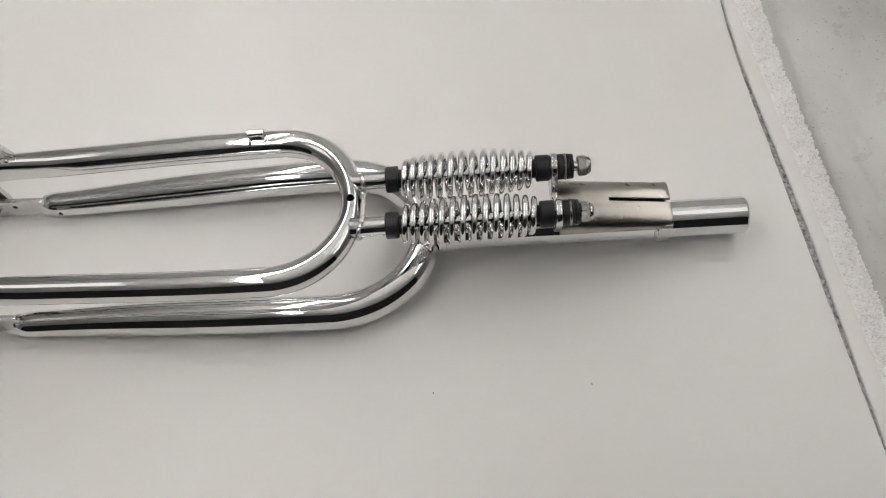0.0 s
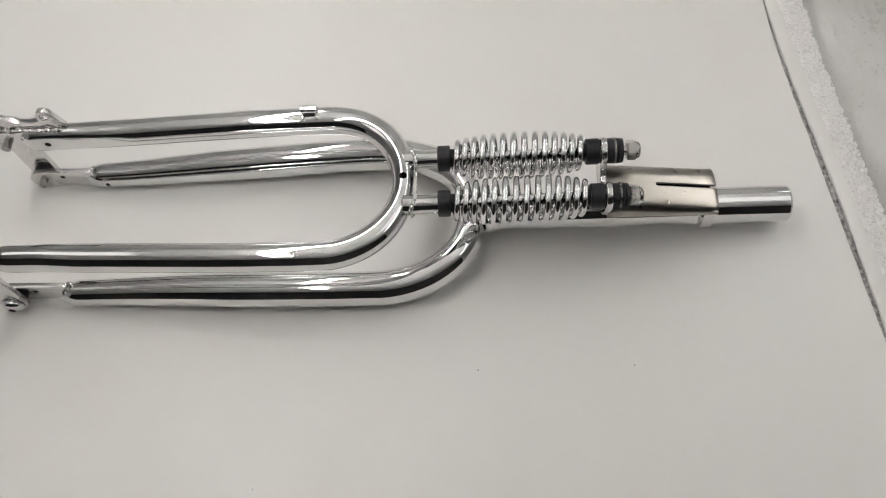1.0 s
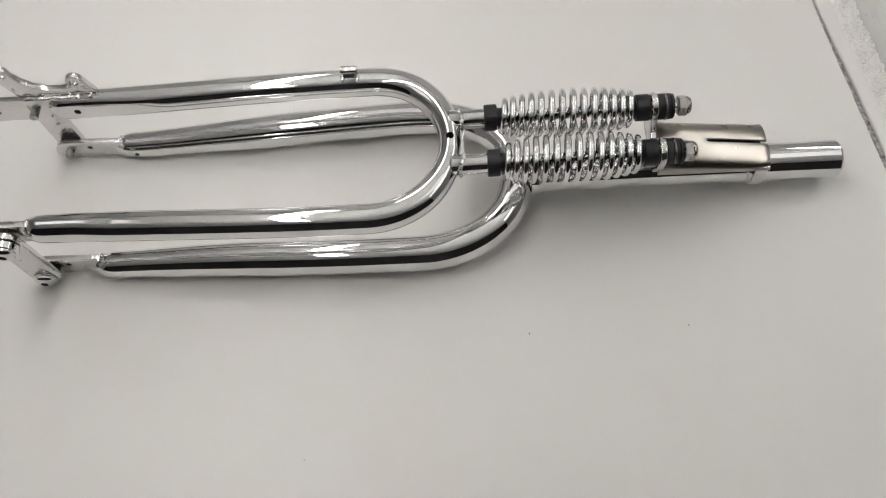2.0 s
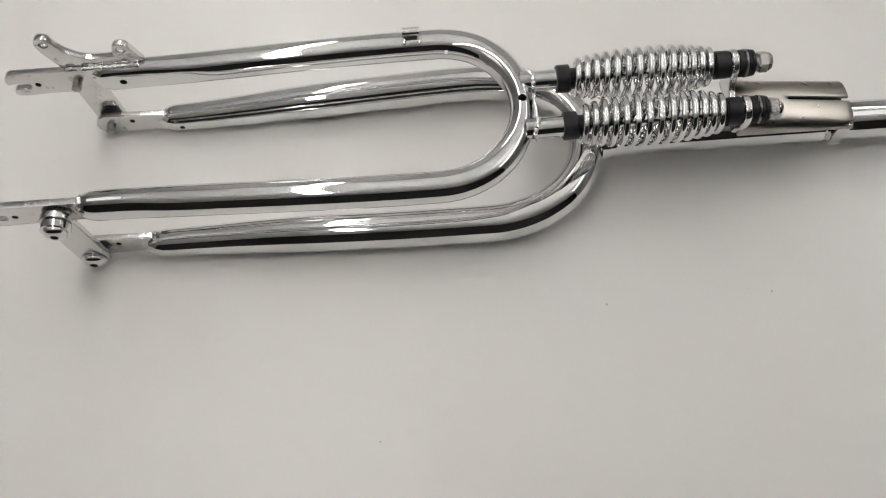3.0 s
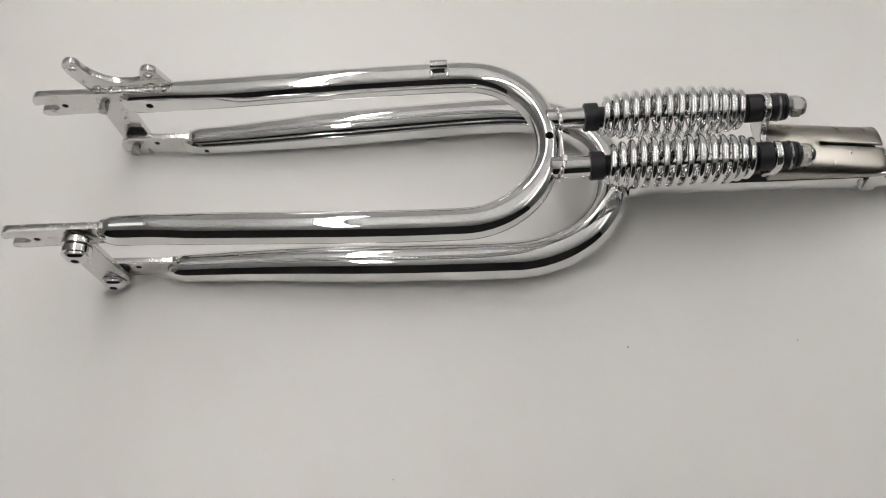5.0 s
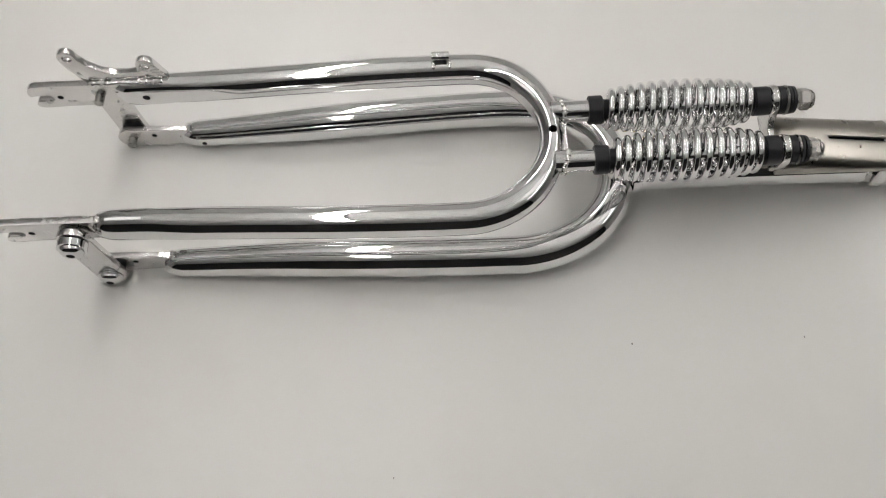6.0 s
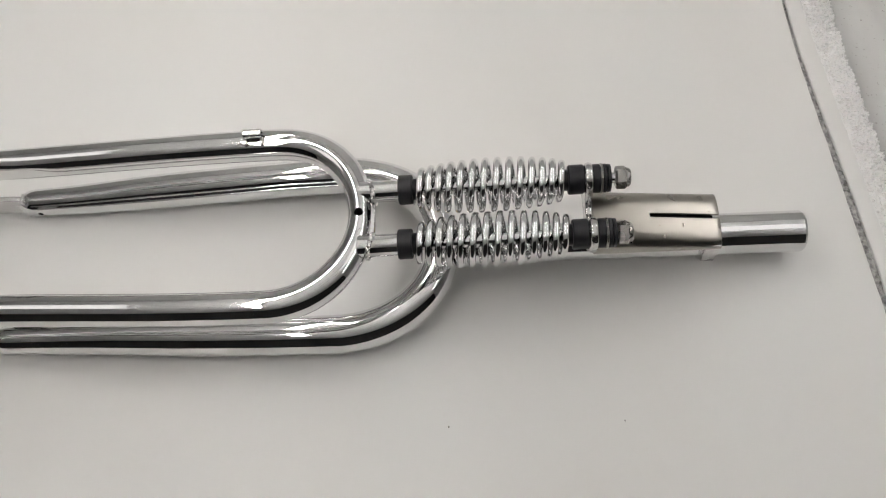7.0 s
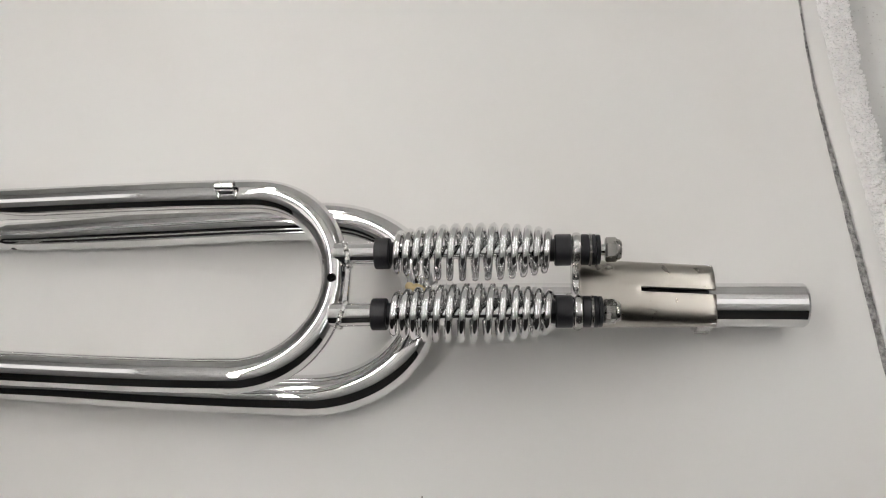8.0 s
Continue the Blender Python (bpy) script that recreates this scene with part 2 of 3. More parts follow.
# ---- table, grey cover, foam edge and white board ----
table = empty("table")
table.location = (0, 0.3, Z0)
TOP = -0.040
part("tabletop", box(-1.1, 1.1, -0.75, 0.75, TOP - Z0 - 0.035, TOP - Z0 - 0.001, 0.004), wall_light, table)
for sx in (-1.02, 1.02):
    for sy in (-0.67, 0.67):
        part("leg", box(sx - 0.03, sx + 0.03, sy - 0.03, sy + 0.03, 0, TOP - Z0 - 0.035, 0.003), floor_dark, table)
tagged(table, "plain table under the covered work surface", "table")


def grid(nx, ny, f):
    bm = bmesh.new()
    vs = [[bm.verts.new(f(i / nx, j / ny)) for j in range(ny + 1)] for i in range(nx + 1)]
    for i in range(nx):
        for j in range(ny):
            bm.faces.new((vs[i][j], vs[i + 1][j], vs[i + 1][j + 1], vs[i][j + 1]))
    return bm


def edge_x(y):
    """Where the white board ends, along its slanting right side."""
    x = 0.3458 - 0.0955 * y
    if y > 0.13:
        x += 0.42 * (min(y, 0.28) - 0.13) ** 2
    return x


def film_width(y):
    """How wide the smooth film beside the gap is; it narrows towards the far end."""
    a = min(1.0, max(0.0, (y - 0.13) / 0.15))
    return 0.0165 - 0.0045 * a * a * (3 - 2 * a)


def film(u, v):
    x, y = 0.30 + 0.78 * u, -0.42 + 1.45 * v
    z = TOP + 0.002 + 0.0035 * noise.noise((x * 9, y * 6, 1.7)) + 0.0018 * noise.noise((x * 31, y * 24, 4.1))
    return (x, y, z)


cover = part("grey_cover", grid(90, 150, film), grey_film, None, "", 180)
tagged(cover, "grey wrinkled plastic cover on the table", "cover", "", "structure")


def beads(x, y, z, size):
    """Rounded swellings, one for each foam bead."""
    d = noise.voronoi((x / size, y / size, z / size))[0]
    return max(0.0, 1 - 1.3 * d[0] * d[0]) * min(1.0, 3.0 * (d[1] - d[0]))


def foam_outer(u, v):
    y = -0.45 + 1.25 * v
    e = edge_x(y) + film_width(y) + 0.0014 * noise.noise((y * 40, 0, 2)) + 0.0008 * noise.noise((y * 170, 5, 2))
    a = u * 1.35
    x = e + (0.0429 - film_width(y)) * math.sin(min(a, math.pi / 2))
    z = 0.0005 - 0.010 * (1 - math.cos(a)) - (0.024 * max(0.0, (u - 0.8) / 0.2))
    k = 0.0020 * beads(x * 0.8, y * 1.25, z, 0.0030) + 0.0014 * noise.noise((x * 150, y * 210, 7))
    fade = min(1.0, u * 8)
    return (x + 0.5 * k * fade, y, z + (k - 0.0010) * fade)


bm = grid(36, 2000, foam_outer)
foam = part("foam_slab", bm, foam_white, None, "", 180)
tagged(foam, "white beaded foam slab with a rough cut edge", "foam slab")


def lip(u, v):
    y = -0.45 + 1.25 * v
    e = edge_x(y)
    gap = 0.0022 + 0.0036 * math.exp(-((y - 0.02) / 0.13) ** 2) + 0.0005 * noise.noise((y * 70, 3, 1))
    x0, x1 = e + gap, e + film_width(y) + 0.0005
    if u < 0.15:
        return (x0, y, -0.008 + 0.0082 * u / 0.15)
    w = (u - 0.15) / 0.85
    return (x0 + (x1 - x0) * w, y, 0.0004 + 0.0008 * math.sin(math.pi * w))


part("film_strip", grid(14, 220, lip), board_white, foam, "smooth white film along the slab", 40)


# shallow foam floor of the gap, coloured dark for the shade there
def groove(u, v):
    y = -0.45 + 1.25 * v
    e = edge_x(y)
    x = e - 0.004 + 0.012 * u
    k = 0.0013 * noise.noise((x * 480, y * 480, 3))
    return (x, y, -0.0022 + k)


part("groove_foam", grid(12, 900, groove), foam_shaded, foam, "rough foam in the gap, its shade put into the colour", 180)


def board_verts():
    bm = bmesh.new()
    ys = [-0.45 + 1.25 * i / 120 for i in range(121)]
    low, high = [], []
    for z, row in ((-0.0045, low), (0.0, high)):
        row += [bm.verts.new((edge_x(y) + 0.0005 * noise.noise((y * 55, 8, 8)), y, z)) for y in ys]
        row += [bm.verts.new((-1.05, ys[-1], z)), bm.verts.new((-1.05, ys[0], z))]
    n = len(low)
    for i in range(n):
        bm.faces.new((low[i], low[(i + 1) % n], high[(i + 1) % n], high[i]))
    bm.faces.new(high)
    bm.faces.new(low[::-1])
    return bm


board = part("white_board", board_verts(), board_white, None, "", 30)
tagged(board, "large matt white board lying on the foam slab", "board")
base = part("slab_body", box(-1.04, 0.325, -0.44, 0.79, TOP + 0.001, -0.006, 0.002), foam_white, foam)

# ---- springer fork ----
fork = empty("springer_fork")
ZF, ZS, ZT = 0.0700, 0.0760, 0.0238      # heights of the front legs, the springs and the steerer
XC, RC, YB, RISE = -0.0600, 0.0592, -0.0002, 0.0022      # front bend, a little off the middle and raised
YS = 0.0195                              # springs either side of the middle


def ease(a):
    a = min(1.0, max(0.0, a))
    return a * a * (3 - 2 * a)


# steerer
AX = (0, -0.0002, ZT)
st = turned([(0.040, 0.0130), (0.042, 0.0143), (0.2950, 0.0143), (0.2965, 0.0134), (0.2965, 0.0119), (0.2600, 0.0117)], AX, seg=64)
steerer = part("steerer_tube", st, chrome, fork, "polished chrome steerer tube", 20)
part("crown_race", turned([(0.0600, 0.0150), (0.0604, 0.0166), (0.0660, 0.0168), (0.0664, 0.0160), (0.0700, 0.0160), (0.0704, 0.0146)], AX, seg=48), chrome, steerer)


# rear legs with tapered ends
def rear_leg(s):
    pts, rad = [], []
    for i in range(40):
        u = i / 39
        x = -0.273 + 0.248 * u
        y = s * (0.0548 + 0.0070 * ease(u)) + 0.0008 * ease(u * 2)
        r = 0.0106 + 0.0032 * ease((x + 0.275) / 0.14)
        if x < -0.261:
            k = math.sqrt(max(0.0, 1 - ((-0.261 - x) / 0.0125) ** 2))
            r *= 0.35 + 0.65 * k
        pts.append((x, y, max(r, 0.0104) + 0.0004 + 0.0030 * ease((x + 0.16) / 0.135)))
        rad.append((r * 0.97, r))
    for i in range(1, 37):
        a = math.pi / 2 * i / 36 * 0.93
        pts.append((-0.025 + 0.0740 * math.sin(a), s * 0.0618 * math.cos(a) ** 0.885 + 0.0008 * math.cos(a), 0.0172 + (ZT - 0.0172) * ease(i / 36)))
        rad.append((0.0136 - 0.0012 * i / 36, 0.0138 - 0.0006 * i / 36))
    ob = part("rear_leg", sweep(bmesh.new(), pts, rad, 36), chrome, fork)
    drilled(ob, [((-0.256, s * 0.0450, 0.0120), (0, s, -0.08), 0.0019, 0.006)])
    tab = [(-0.2625, 0.0050), (-0.2625, 0.0198), (-0.272, 0.0218), (-0.300, 0.0233)] + arc(-0.312, 0.0128, 0.0106, 90, 270, 14) + [(-0.296, 0.0030)]
    flat = part("rear_dropout", plate(tab, [], s * 0.0530, 0.0046), chrome_plate, ob, "flat chromed steel tab")
    drilled(flat, [((-0.294, -0.0553 if s < 0 else 0.0507, 0.0165), (0, 1, 0), 0.0021, 0.0040)])
    part("weld_bead", weld([(-0.2665, s * (0.0535 + 0.0040 * math.cos(q)), 0.0140 + 0.0095 * math.sin(q)) for q in np.linspace(0, 2 * math.pi, 15)[:-1]], 0.0016, 5), weld_metal, ob)
    return ob


rear_legs = [rear_leg(-1), rear_leg(1)]
for s in (-1, 1):
    part("weld_bead", weld([(0.040 + 0.014 * abs(math.sin(q)) ** 0.7, s * 0.0137 * (0.5 + 0.5 * math.cos(q)) + 0.001 * s, ZT + 0.0134 * math.sin(q)) for q in np.linspace(0, 2 * math.pi, 19)[:-1]], 0.0016, 9), weld_metal, steerer)
part("braze_seam", weld([(0.040, 0.010, ZT + 0.0105), (0.044, 0.007, ZT + 0.0125), (0.048, 0.0085, ZT + 0.0118), (0.050, 0.003, ZT + 0.0135), (0.055, 0.005, ZT + 0.0132), (0.058, 0.000, ZT + 0.0138)], 0.0028, 12, False), braze, steerer, "yellowish rough braze residue")

# front fork: one bent tube
pts, rad = [], []
for s in (-1, 1):
    leg = []
    for i in range(44):
        u = i / 43
        x = -0.3015 + (XC + 0.3015) * u
        y = s * (0.0535 + (RC - 0.0535) * ease(u * 1.05)) + YB * ease(u)
        f = 1 - ease((x + 0.268) / 0.036)
        ra, rb = 0.0107 - 0.0008 * f, 0.0107 + 0.0010 * f
        if x < -0.287:
            k = math.sqrt(max(0.0, 1 - ((-0.287 - x) / 0.0135) ** 2))
            ra, rb = ra * (0.42 + 0.58 * k), rb * (0.5 + 0.5 * k)
        leg.append(((x, y, ZF), (ra, rb)))
    if s == 1:
        leg.reverse()
    else:
        bend = []
        for i in range(1, 60):
            a = -math.pi / 2 + math.pi * i / 60
            r = 0.0107 - 0.0022 * math.cos(a) ** 6
            bend.append(((XC - 0.0002 + 0.0602 * math.cos(a) ** (0.87 if a > 0 else 1), YB + RC * math.sin(a), ZF), (r, 0.0107 - 0.0006 * math.cos(a))))
        leg += bend
    pts += [p for p, r in leg]
    rad += [r for p, r in leg]
pts = [(x, y, z + RISE * min(1.0, (x + 0.30) / 0.30)) for x, y, z in pts]
tube = sweep(bmesh.new(), pts, rad, 48)
# the ends are pressed flat on their inner sides
for v in tube.verts:
    w = 1 - ease((v.co.x + 0.234) / 0.024)
    inner = 0.0540 - 0.0078
    if w > 0 and abs(v.co.y) < inner + 0.004:
        flat_y = math.copysign(inner + 0.22 * (abs(v.co.y) - inner), v.co.y)
        if abs(v.co.y) < inner:
            v.co.y += (flat_y - v.co.y) * w
front = part("front_fork", tube, chrome, fork, "chrome tube bent into a long U")
drilled(front, [((0.0, -0.0003, ZF + RISE + 0.0085), (0, 0, 1), 0.0029, 0.012), ((-0.280, 0.0435, ZF + 0.001), (0, 1, 0.05), 0.0026, 0.010), ((-0.280, -0.0435, ZF + 0.001), (0, 1, -0.05), 0.0026, 0.010)])

for s in (-1, 1):
    y = s * 0.0540
    top, bot = ZF + 0.0095, ZF - 0.0130
    out = [(-0.291, bot + 0.002), (-0.291, top - 0.001), (-0.302, top), (-0.350, top + 0.0003)] + arc(-0.3572, top - 0.0074, 0.0076, 80, 205, 10)
    out += [(-0.3605, top - 0.0098)] + arc(-0.3518, top - 0.0130, 0.0034, 90, -90, 10)
    out += [(-0.3570, top - 0.0162)] + arc(-0.3600, top - 0.0196, 0.0034, 70, 265, 10) + [(-0.354, bot - 0.0010), (-0.340, bot), (-0.320, bot)]
    flat = part("front_dropout", plate(out, [], y, 0.0050), chrome_plate, front, "slotted flat chromed dropout")
    drilled(flat, [((-0.3435, y - 0.0025, ZF - 0.0025), (0, 1, 0), 0.0022, 0.0040)])
    part("weld_bead", weld([(-0.2965, y + 0.0046 * math.cos(q), ZF + 0.0095 * math.sin(q)) for q in np.linspace(0, 2 * math.pi, 16)[:-1]], 0.0023, 21), weld_metal, front)

# disc brake mount on one front leg
bx = arc(-0.3225, 0.1062, 0.0066, 50, 190, 12) + [(-0.3275, 0.0980), (-0.3200, 0.0800), (-0.3160, 0.0770), (-0.2640, 0.0770), (-0.2620, 0.0830), (-0.2650, 0.0910)]
bx += arc(-0.2735, 0.0955, 0.0064, 15, 165, 9) + [(-0.2800, 0.0905), (-0.2880, 0.0885), (-0.2975, 0.0890), (-0.3055, 0.0920), (-0.3120, 0.0980), (-0.3162, 0.1050)]
part("brake_mount", plate(bx, [(-0.3225, 0.1062, 0.0030), (-0.2740, 0.0952, 0.0030)], 0.0560, 0.0050), chrome_plate, front, "two-eared chromed brake caliper mount")
part("weld_bead", weld([(-0.318 + 0.0054 * i, 0.0522 + 0.0004 * math.sin(i * 2.0), 0.0806) for i in range(11)], 0.0025, 31, False), weld_metal, front)

# cable clip
clip = []
for a in range(-60, 215, 15):
    clip.append((0.0598 + 0.0034 * math.cos(radians(a)), ZF + 0.0156 + 0.0034 * math.sin(radians(a))))


def clip_shell(w0, w1):
    bm = bmesh.new()
    rows = []
    for x in (w0, w1):
        rows.append([bm.verts.new((x, y, z)) for y, z in clip] + [bm.verts.new((x, 0.0598 + (y - 0.0598) * 0.66, ZF + 0.0156 + (z - ZF - 0.0156) * 0.66)) for y, z in reversed(clip)])
    n = len(rows[0])
    for i in range(n):
        bm.faces.new((rows[0][i], rows[0][(i + 1) % n], rows[1][(i + 1) % n], rows[1][i]))
    m = len(clip)
    for r in rows:
        for i in range(m - 1):
            bm.faces.new((r[i], r[i + 1], r[n - 2 - i], r[n - 1 - i]))
    return bm


clip_ob = part("cable_clip", clip_shell(-0.0790, -0.0670), chrome_plate, front, "small bent chrome cable clip")
for fx in (-0.0785, -0.0675):
    part("clip_weld", weld([(fx, 0.0535, ZF + 0.0100), (fx + 0.001, 0.0565, ZF + 0.0114), (fx - 0.0005, 0.0590, ZF + 0.0119)], 0.0017, 51, False), weld_metal, clip_ob)
# black block added for the shade in the clip's hole
part("clip_core", box(-0.0772, -0.0688, 0.0558, 0.0592, ZF + 0.0106, ZF + 0.0158, 0.0006), rubber, clip_ob, "dark block standing for the shaded hole of the clip")
part("clip_foot", box(-0.0760, -0.0700, 0.0555, 0.0595, ZF + 0.0095, ZF + 0.0120, 0.0006), weld_metal, clip_ob)

# spring rods, caps, springs, bushings and nuts
for s in (-1, 1):
    o = (0, s * YS, ZS)
    rod = part("spring_rod", turned([(0.000, 0.0076), (0.0070, 0.0075), (0.0100, 0.0073), (0.0125, 0.0072), (0.027, 0.0072), (0.0272, 0.0043), (0.1470, 0.0043), (0.1472, 0.0036), (0.1727, 0.0036), (0.1732, 0.0030)], o), chrome, fork, "", 20)
    part("weld_bead", weld([(0.0082 - 0.0012 * math.cos(q) ** 2 - 0.002 * s * math.cos(q), s * YS + 0.0074 * math.cos(q), ZS - 0.0006 + 0.0074 * math.sin(q)) for q in np.linspace(0, 2 * math.pi, 22)[:-1]], 0.0017, 40), weld_metal, rod)
    part("spring_cap", turned([(0.0252, 0.0070), (0.0253, 0.0090), (0.0260, 0.0097), (0.0340, 0.0097), (0.0346, 0.0091), (0.0346, 0.0070), (0.039, 0.0068)], o), rubber, fork, "black rubber spring cup")
    part("spring_cap", turned([(0.130, 0.0068), (0.1355, 0.0070), (0.1355, 0.0090), (0.1362, 0.0097), (0.1450, 0.0097), (0.1457, 0.0090), (0.1458, 0.0050)], o), rubber, fork, "black rubber spring cup")
    # barrel-shaped coil
    pts, rad, turns, n = [], [], 14, 14 * 32
    for i in range(n + 1):
        u = i / n
        w = u - 0.055 * math.sin(2 * math.pi * u) / (2 * math.pi) * 2.4
        x = 0.0370 + 0.0970 * w
        R = 0.0106 + 0.0053 * math.sin(math.pi * u) ** 0.75
        a = -2 * math.pi * turns * u - 0.5 * math.pi
        pts.append((x, s * YS + R * math.cos(a), ZS + R * math.sin(a)))
        q = 0.00228 * (0.75 if i in (0, n) else 1)
        rad.append((q, q))
    part("coil_spring", sweep(bmesh.new(), pts, rad, 12, (1, 0, 0)), chrome, fork, "polished barrel-shaped coil spring")
    part("rubber_bushing", turned([(0.1514, 0.0050), (0.1514, 0.0088), (0.1520, 0.0094), (0.1556, 0.0094), (0.1562, 0.0088), (0.1562, 0.0050)], o), rubber, fork, "black rubber bushing")
    part("washer", turned([(0.1563, 0.0040), (0.1563, 0.0097), (0.1566, 0.0100), (0.1574, 0.0100), (0.1577, 0.0097), (0.1577, 0.0040)], o), zinc, fork, "thin steel washer")
    part("rubber_bushing", turned([(0.1578, 0.0050), (0.1578, 0.0088), (0.1582, 0.0094), (0.1600, 0.0094), (0.1604, 0.0080), (0.1608, 0.0092), (0.1628, 0.0090), (0.1633, 0.0060)], o), rubber, fork, "black rubber bushing")
    # hexagonal lock nut with a domed collar
    bm = bmesh.new()
    x0 = 0.1638 + (0.0022 if s > 0 else 0)
    rows = []
    for d, r in ((0.0, 0.0066), (0.0010, 0.0076), (0.0062, 0.0076), (0.0072, 0.0066)):
        rows.append([bm.verts.new((x0 + d, o[1] + r * math.cos(math.pi / 3 * k + 0.35), ZS + r * math.sin(math.pi / 3 * k + 0.35))) for k in range(6)])
    for r, q in zip(rows, rows[1:]):
        for k in range(6):
            bm.faces.new((r[k], r[(k + 1) % 6], q[(k + 1) % 6], q[k]))
    bm.faces.new(rows[0])
    bm.faces.new(rows[-1])
    nut = part("lock_nut", bm, zinc, fork, "hexagonal zinc-plated lock nut", 20)
    part("nut_collar", turned([(x0 + 0.0070, 0.0064), (x0 + 0.0085, 0.0062), (x0 + 0.0097, 0.0052), (x0 + 0.0099, 0.0035)], o), zinc, nut)

# the springs stand slightly askew: the rods leave the bend off the middle
for ob in [o for o in fork.children if o.name.split(".")[0] in ("spring_rod", "spring_cap", "coil_spring")]:
    for piece in [ob] + list(ob.children):
        for v in piece.data.vertices:
            v.co.y -= 0.0026 * max(0.0, min(1.0, (0.150 - v.co.x) / 0.140))

# short bar that joins the two rods behind the bend
part("rod_bridge", box(0.0015, 0.0098, -0.0155, 0.0105, ZS - 0.0075, ZS + 0.0010, 0.0020), chrome, front, "flat chromed bar between the rods")

# bracket that carries the springs: end plate and tapering cover
bracket = empty("spring_bracket")
bracket.parent = fork


def section(x):
    u = (x - 0.1512) / (0.2355 - 0.1512)
    return 0.0222 - 0.0022 * u, 0.0648 - 0.0128 * u, 0.0480 - 0.0045 * u


bm = bmesh.new()
xs = [0.1512 + 0.0378 * i / 8 for i in range(9)] + [0.1890 + 0.0465 * i / 11 for i in range(1, 12)]
us = [-1 + 2 * i / 38 for i in range(39)]
rows = []
for x in xs:
    w, zt, zb = section(x)
    row = []
    for u in us:
        a = math.pi / 2 * u
        yy = math.copysign(abs(math.sin(a)) ** 0.78, u) * w
        zz = zt - (zt - zb) * (1 - abs(math.cos(a)) ** 0.95)
        if abs(u) < 0.03:
            yy = 0.0
        row.append((x, yy, zz))
    rows.append(row)
SLOT = 0.0014
verts = []
for i, row in enumerate(rows):
    vr = []
    for j, p in enumerate(row):
        vr.append(bm.verts.new(p))
    verts.append(vr)
mid = len(us) // 2
for i, row in enumerate(verts):
    for j, d in ((mid - 1, -SLOT), (mid + 1, SLOT)):
        row[j].co.y = d
        row[j].co.z = row[mid].co.z
for i in range(len(xs) - 1):
    for j in range(len(us) - 1):
        if xs[i] >= 0.1889 and j in (mid - 1, mid):
            continue
        bm.faces.new((verts[i][j], verts[i][j + 1], verts[i + 1][j + 1], verts[i + 1][j]))
bmesh.ops.delete(bm, geom=[v for v in bm.verts if not v.link_faces], context="VERTS")
cover_ob = part("bracket_cover", bm, satin, bracket, "satin steel cover with a long slot", 50)
sol = cover_ob.modifiers.new("thickness", "SOLIDIFY")
sol.thickness, sol.offset = 0.0022, -1
bev = cover_ob.modifiers.new("rounding", "BEVEL")
bev.width, bev.segments, bev.limit_method, bev.angle_limit = 0.0005, 2, "ANGLE", radians(55)

# end plate, upright across the fork, with two eyes for the rods
bm = bmesh.new()
R = 0.0104
ol = [(YS + R * math.cos(radians(a)), ZS + R * math.sin(radians(a))) for a in range(-20, 196, 12)]
ol += [(0.0075, ZS - 0.0060), (0.004, ZS - 0.0105), (0.0, ZS - 0.0118), (-0.004, ZS - 0.0105), (-0.0075, ZS - 0.0060)]
ol += [(-YS + R * math.cos(radians(a)), ZS + R * math.sin(radians(a))) for a in range(-16, 201, 12)]
ol += [(-0.0285, 0.066), (-0.0235, 0.058), (-0.0215, 0.0515), (0.0215, 0.0515), (0.0235, 0.058), (0.0285, 0.066)]
vs = [bm.verts.new((0.1462, y, z)) for y, z in ol]
for a, c in zip(vs, vs[1:] + vs[:1]):
    bm.edges.new((a, c))
bmesh.ops.triangle_fill(bm, use_beauty=True, edges=list(bm.edges))
out = bmesh.ops.extrude_face_region(bm, geom=list(bm.faces))
bmesh.ops.translate(bm, verts=[v for v in out["geom"] if isinstance(v, bmesh.types.BMVert)], vec=(0.0052, 0, 0))
bmesh.ops.recalc_face_normals(bm, faces=bm.faces)
bmesh.ops.bevel(bm, geom=[e for e in bm.edges if len(e.link_faces) == 2 and e.calc_face_angle(0) > radians(60)], offset=0.0016, segments=3, affect="EDGES", profile=0.5)
part("end_plate", bm, chrome_plate, bracket, "chromed plate with two eyes")
clamp = turned([(0.2262, 0.0144), (0.2262, 0.0166), (0.2268, 0.0170), (0.2346, 0.0170), (0.2352, 0.0166), (0.2352, 0.0144)], AX, seg=48)
# added black block, stands in for the shade seen through the slot
part("clamp_block", box(0.1650, 0.2320, -0.0100, 0.0100, ZT + 0.0120, 0.0485, 0.001), rubber, bracket, "dark block added inside the cover to shade the slot")
part("clamp_ring", clamp, chrome, bracket)
for s in (-1, 1):
    part("clamp_tab", box(0.2262, 0.2352, s * 0.0182 - 0.0011, s * 0.0182 + 0.0011, ZT - 0.0020, 0.0475, 0.0007), chrome_plate, bracket)

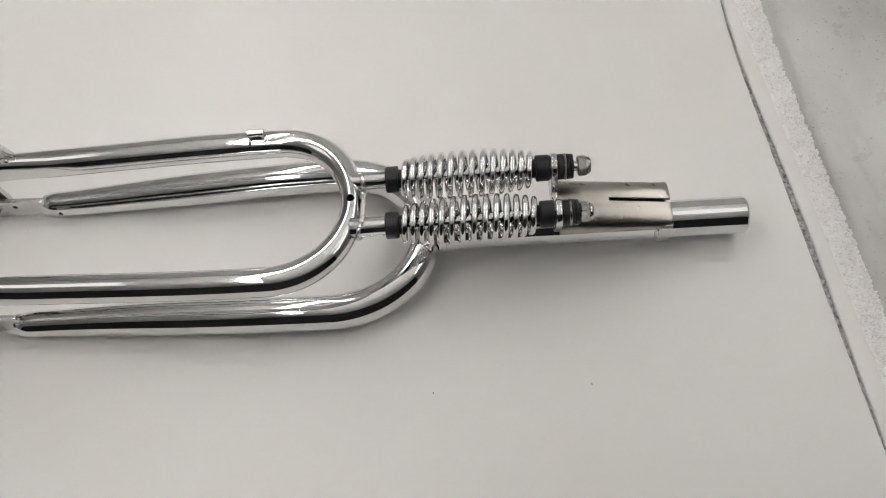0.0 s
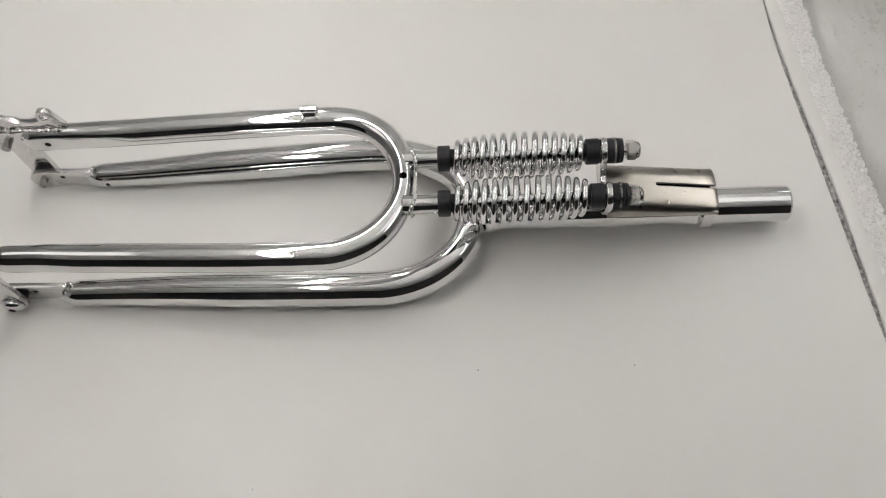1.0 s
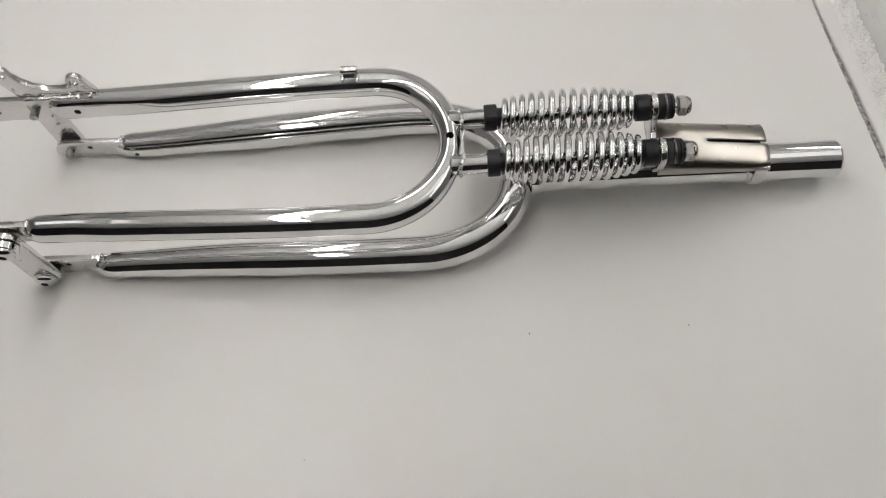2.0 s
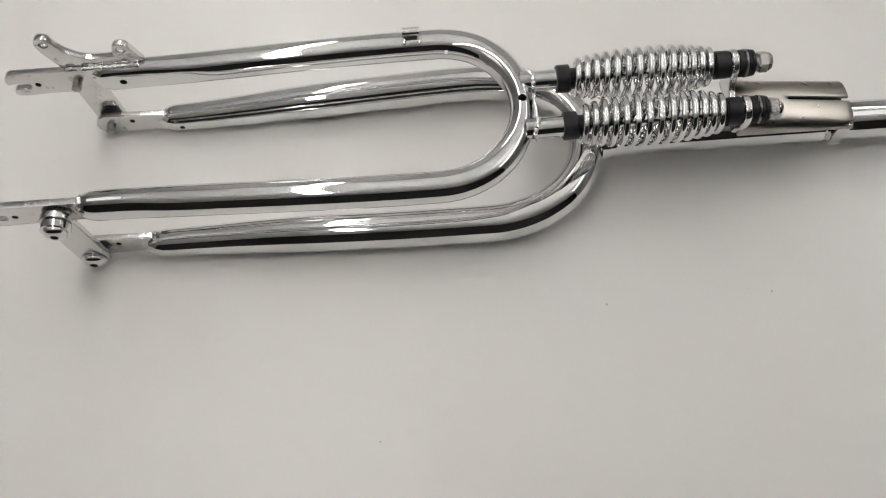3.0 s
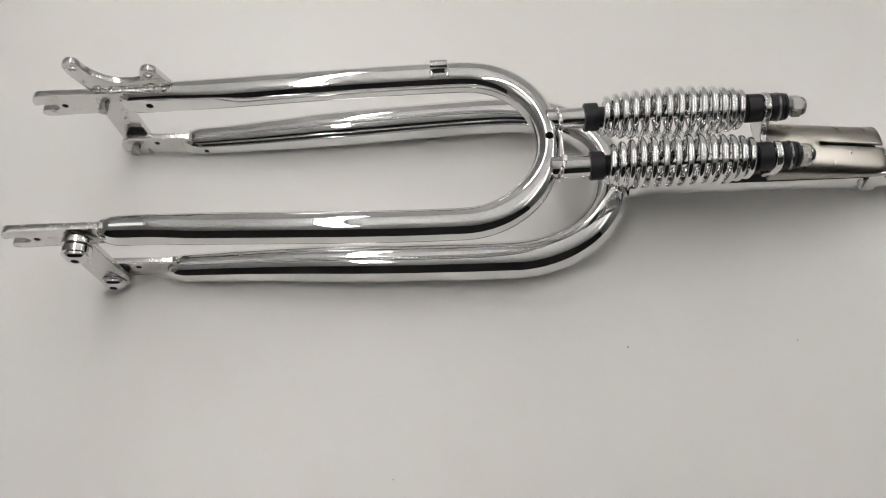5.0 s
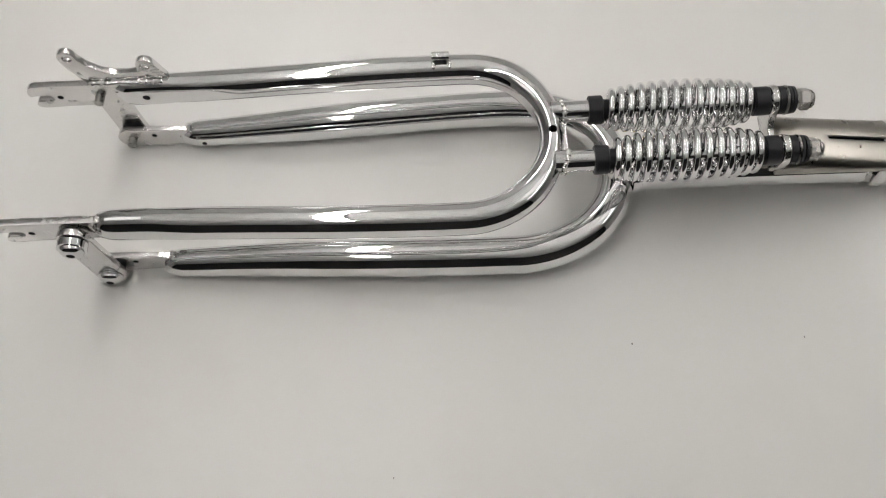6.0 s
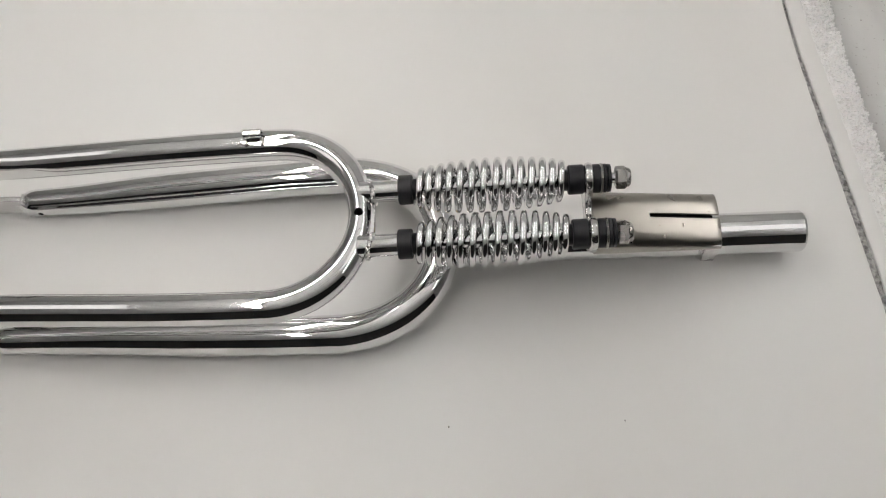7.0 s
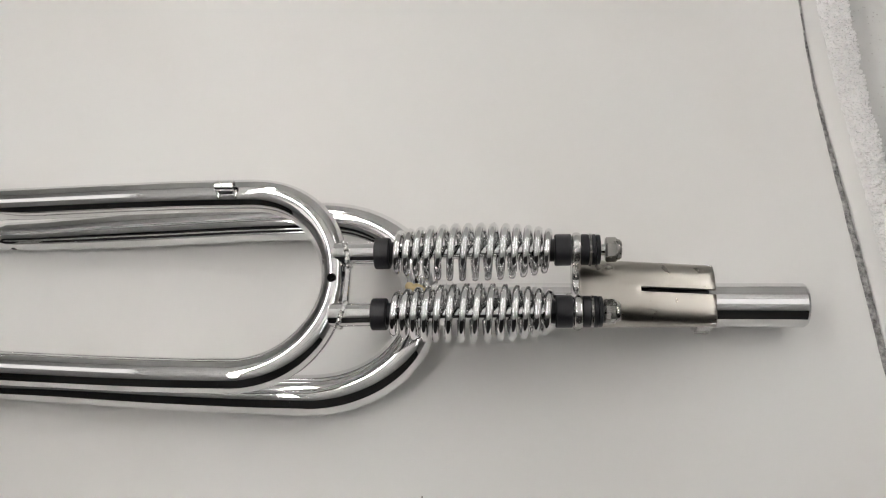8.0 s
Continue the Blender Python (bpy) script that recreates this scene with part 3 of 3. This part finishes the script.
# links between the dropouts, with bolts
for s in (-1, 1):
    top, bot = (-0.3152, 0.0672), (-0.3120, 0.0122)
    lean = math.degrees(math.atan2(top[1] - bot[1], top[0] - bot[0]))
    ol = arc(top[0], top[1], 0.0106, lean - 90, lean + 90, 12) + arc(bot[0], bot[1], 0.0106, lean + 90, lean + 270, 12)
    link = part("link_bar", plate(ol, [], s * 0.0612, 0.0046), chrome_plate, fork, "flat chromed link bar")
    for (bx, bz), grip in ((top, 0.0060), (bot, 0.0012)):
        f = s * 0.0636
        wide = 0.0096 if grip > 0.004 else 0.0086
        prof = [(0, 0.0070), (s * grip * 0.2, wide), (s * grip, wide), (s * (grip + 0.0002), 0.0080), (s * (grip + 0.0013), 0.0079), (s * (grip + 0.0027), 0.0070), (s * (grip + 0.0037), 0.0056), (s * (grip + 0.0044), 0.0036)]
        inner = 0.0445 if s > 0 else 0.0490
        bolt = part("bolt", turned(prof, (bx, f, bz), "y", 32), chrome, link, "domed socket bolt")
        drilled(bolt, [((bx, f + s * (grip + 0.0036), bz), (0, 1, 0), 0.0027, 0.0050)])
        part("bolt_shank", turned([(s * inner, 0.0022), (s * (inner + 0.0005), 0.0032), (s * 0.0610, 0.0032)], (bx, 0, bz), "y", 24), zinc, link)
    part("bushing", turned([(s * 0.0554, 0.0070), (s * 0.0554, 0.0090), (s * 0.0588, 0.0090), (s * 0.0588, 0.0070)], (bot[0], 0, bot[1]), "y", 32), rubber, link, "dark bushing")
tagged(fork, "polished chrome bicycle springer fork lying on white board", "bicycle fork")

# ---- dust on the board ----
for x, y, r in ((0.051, -0.123, 0.0007), (0.168, -0.122, 0.0006), (-0.112, -0.208, 0.0005)):
    bm = bmesh.new()
    bmesh.ops.create_icosphere(bm, subdivisions=2, radius=r)
    for v in bm.verts:
        v.co = Vector((v.co.x * 0.7, v.co.y * 1.3, v.co.z * 0.3)) * (1 + 0.4 * noise.noise(v.co * 900))
        v.co += Vector((x, y, r * 0.28))
    tagged(part("dust_speck", bm, speck_dark), "tiny dark speck of dust on the white board", "speck", "specks on the board")
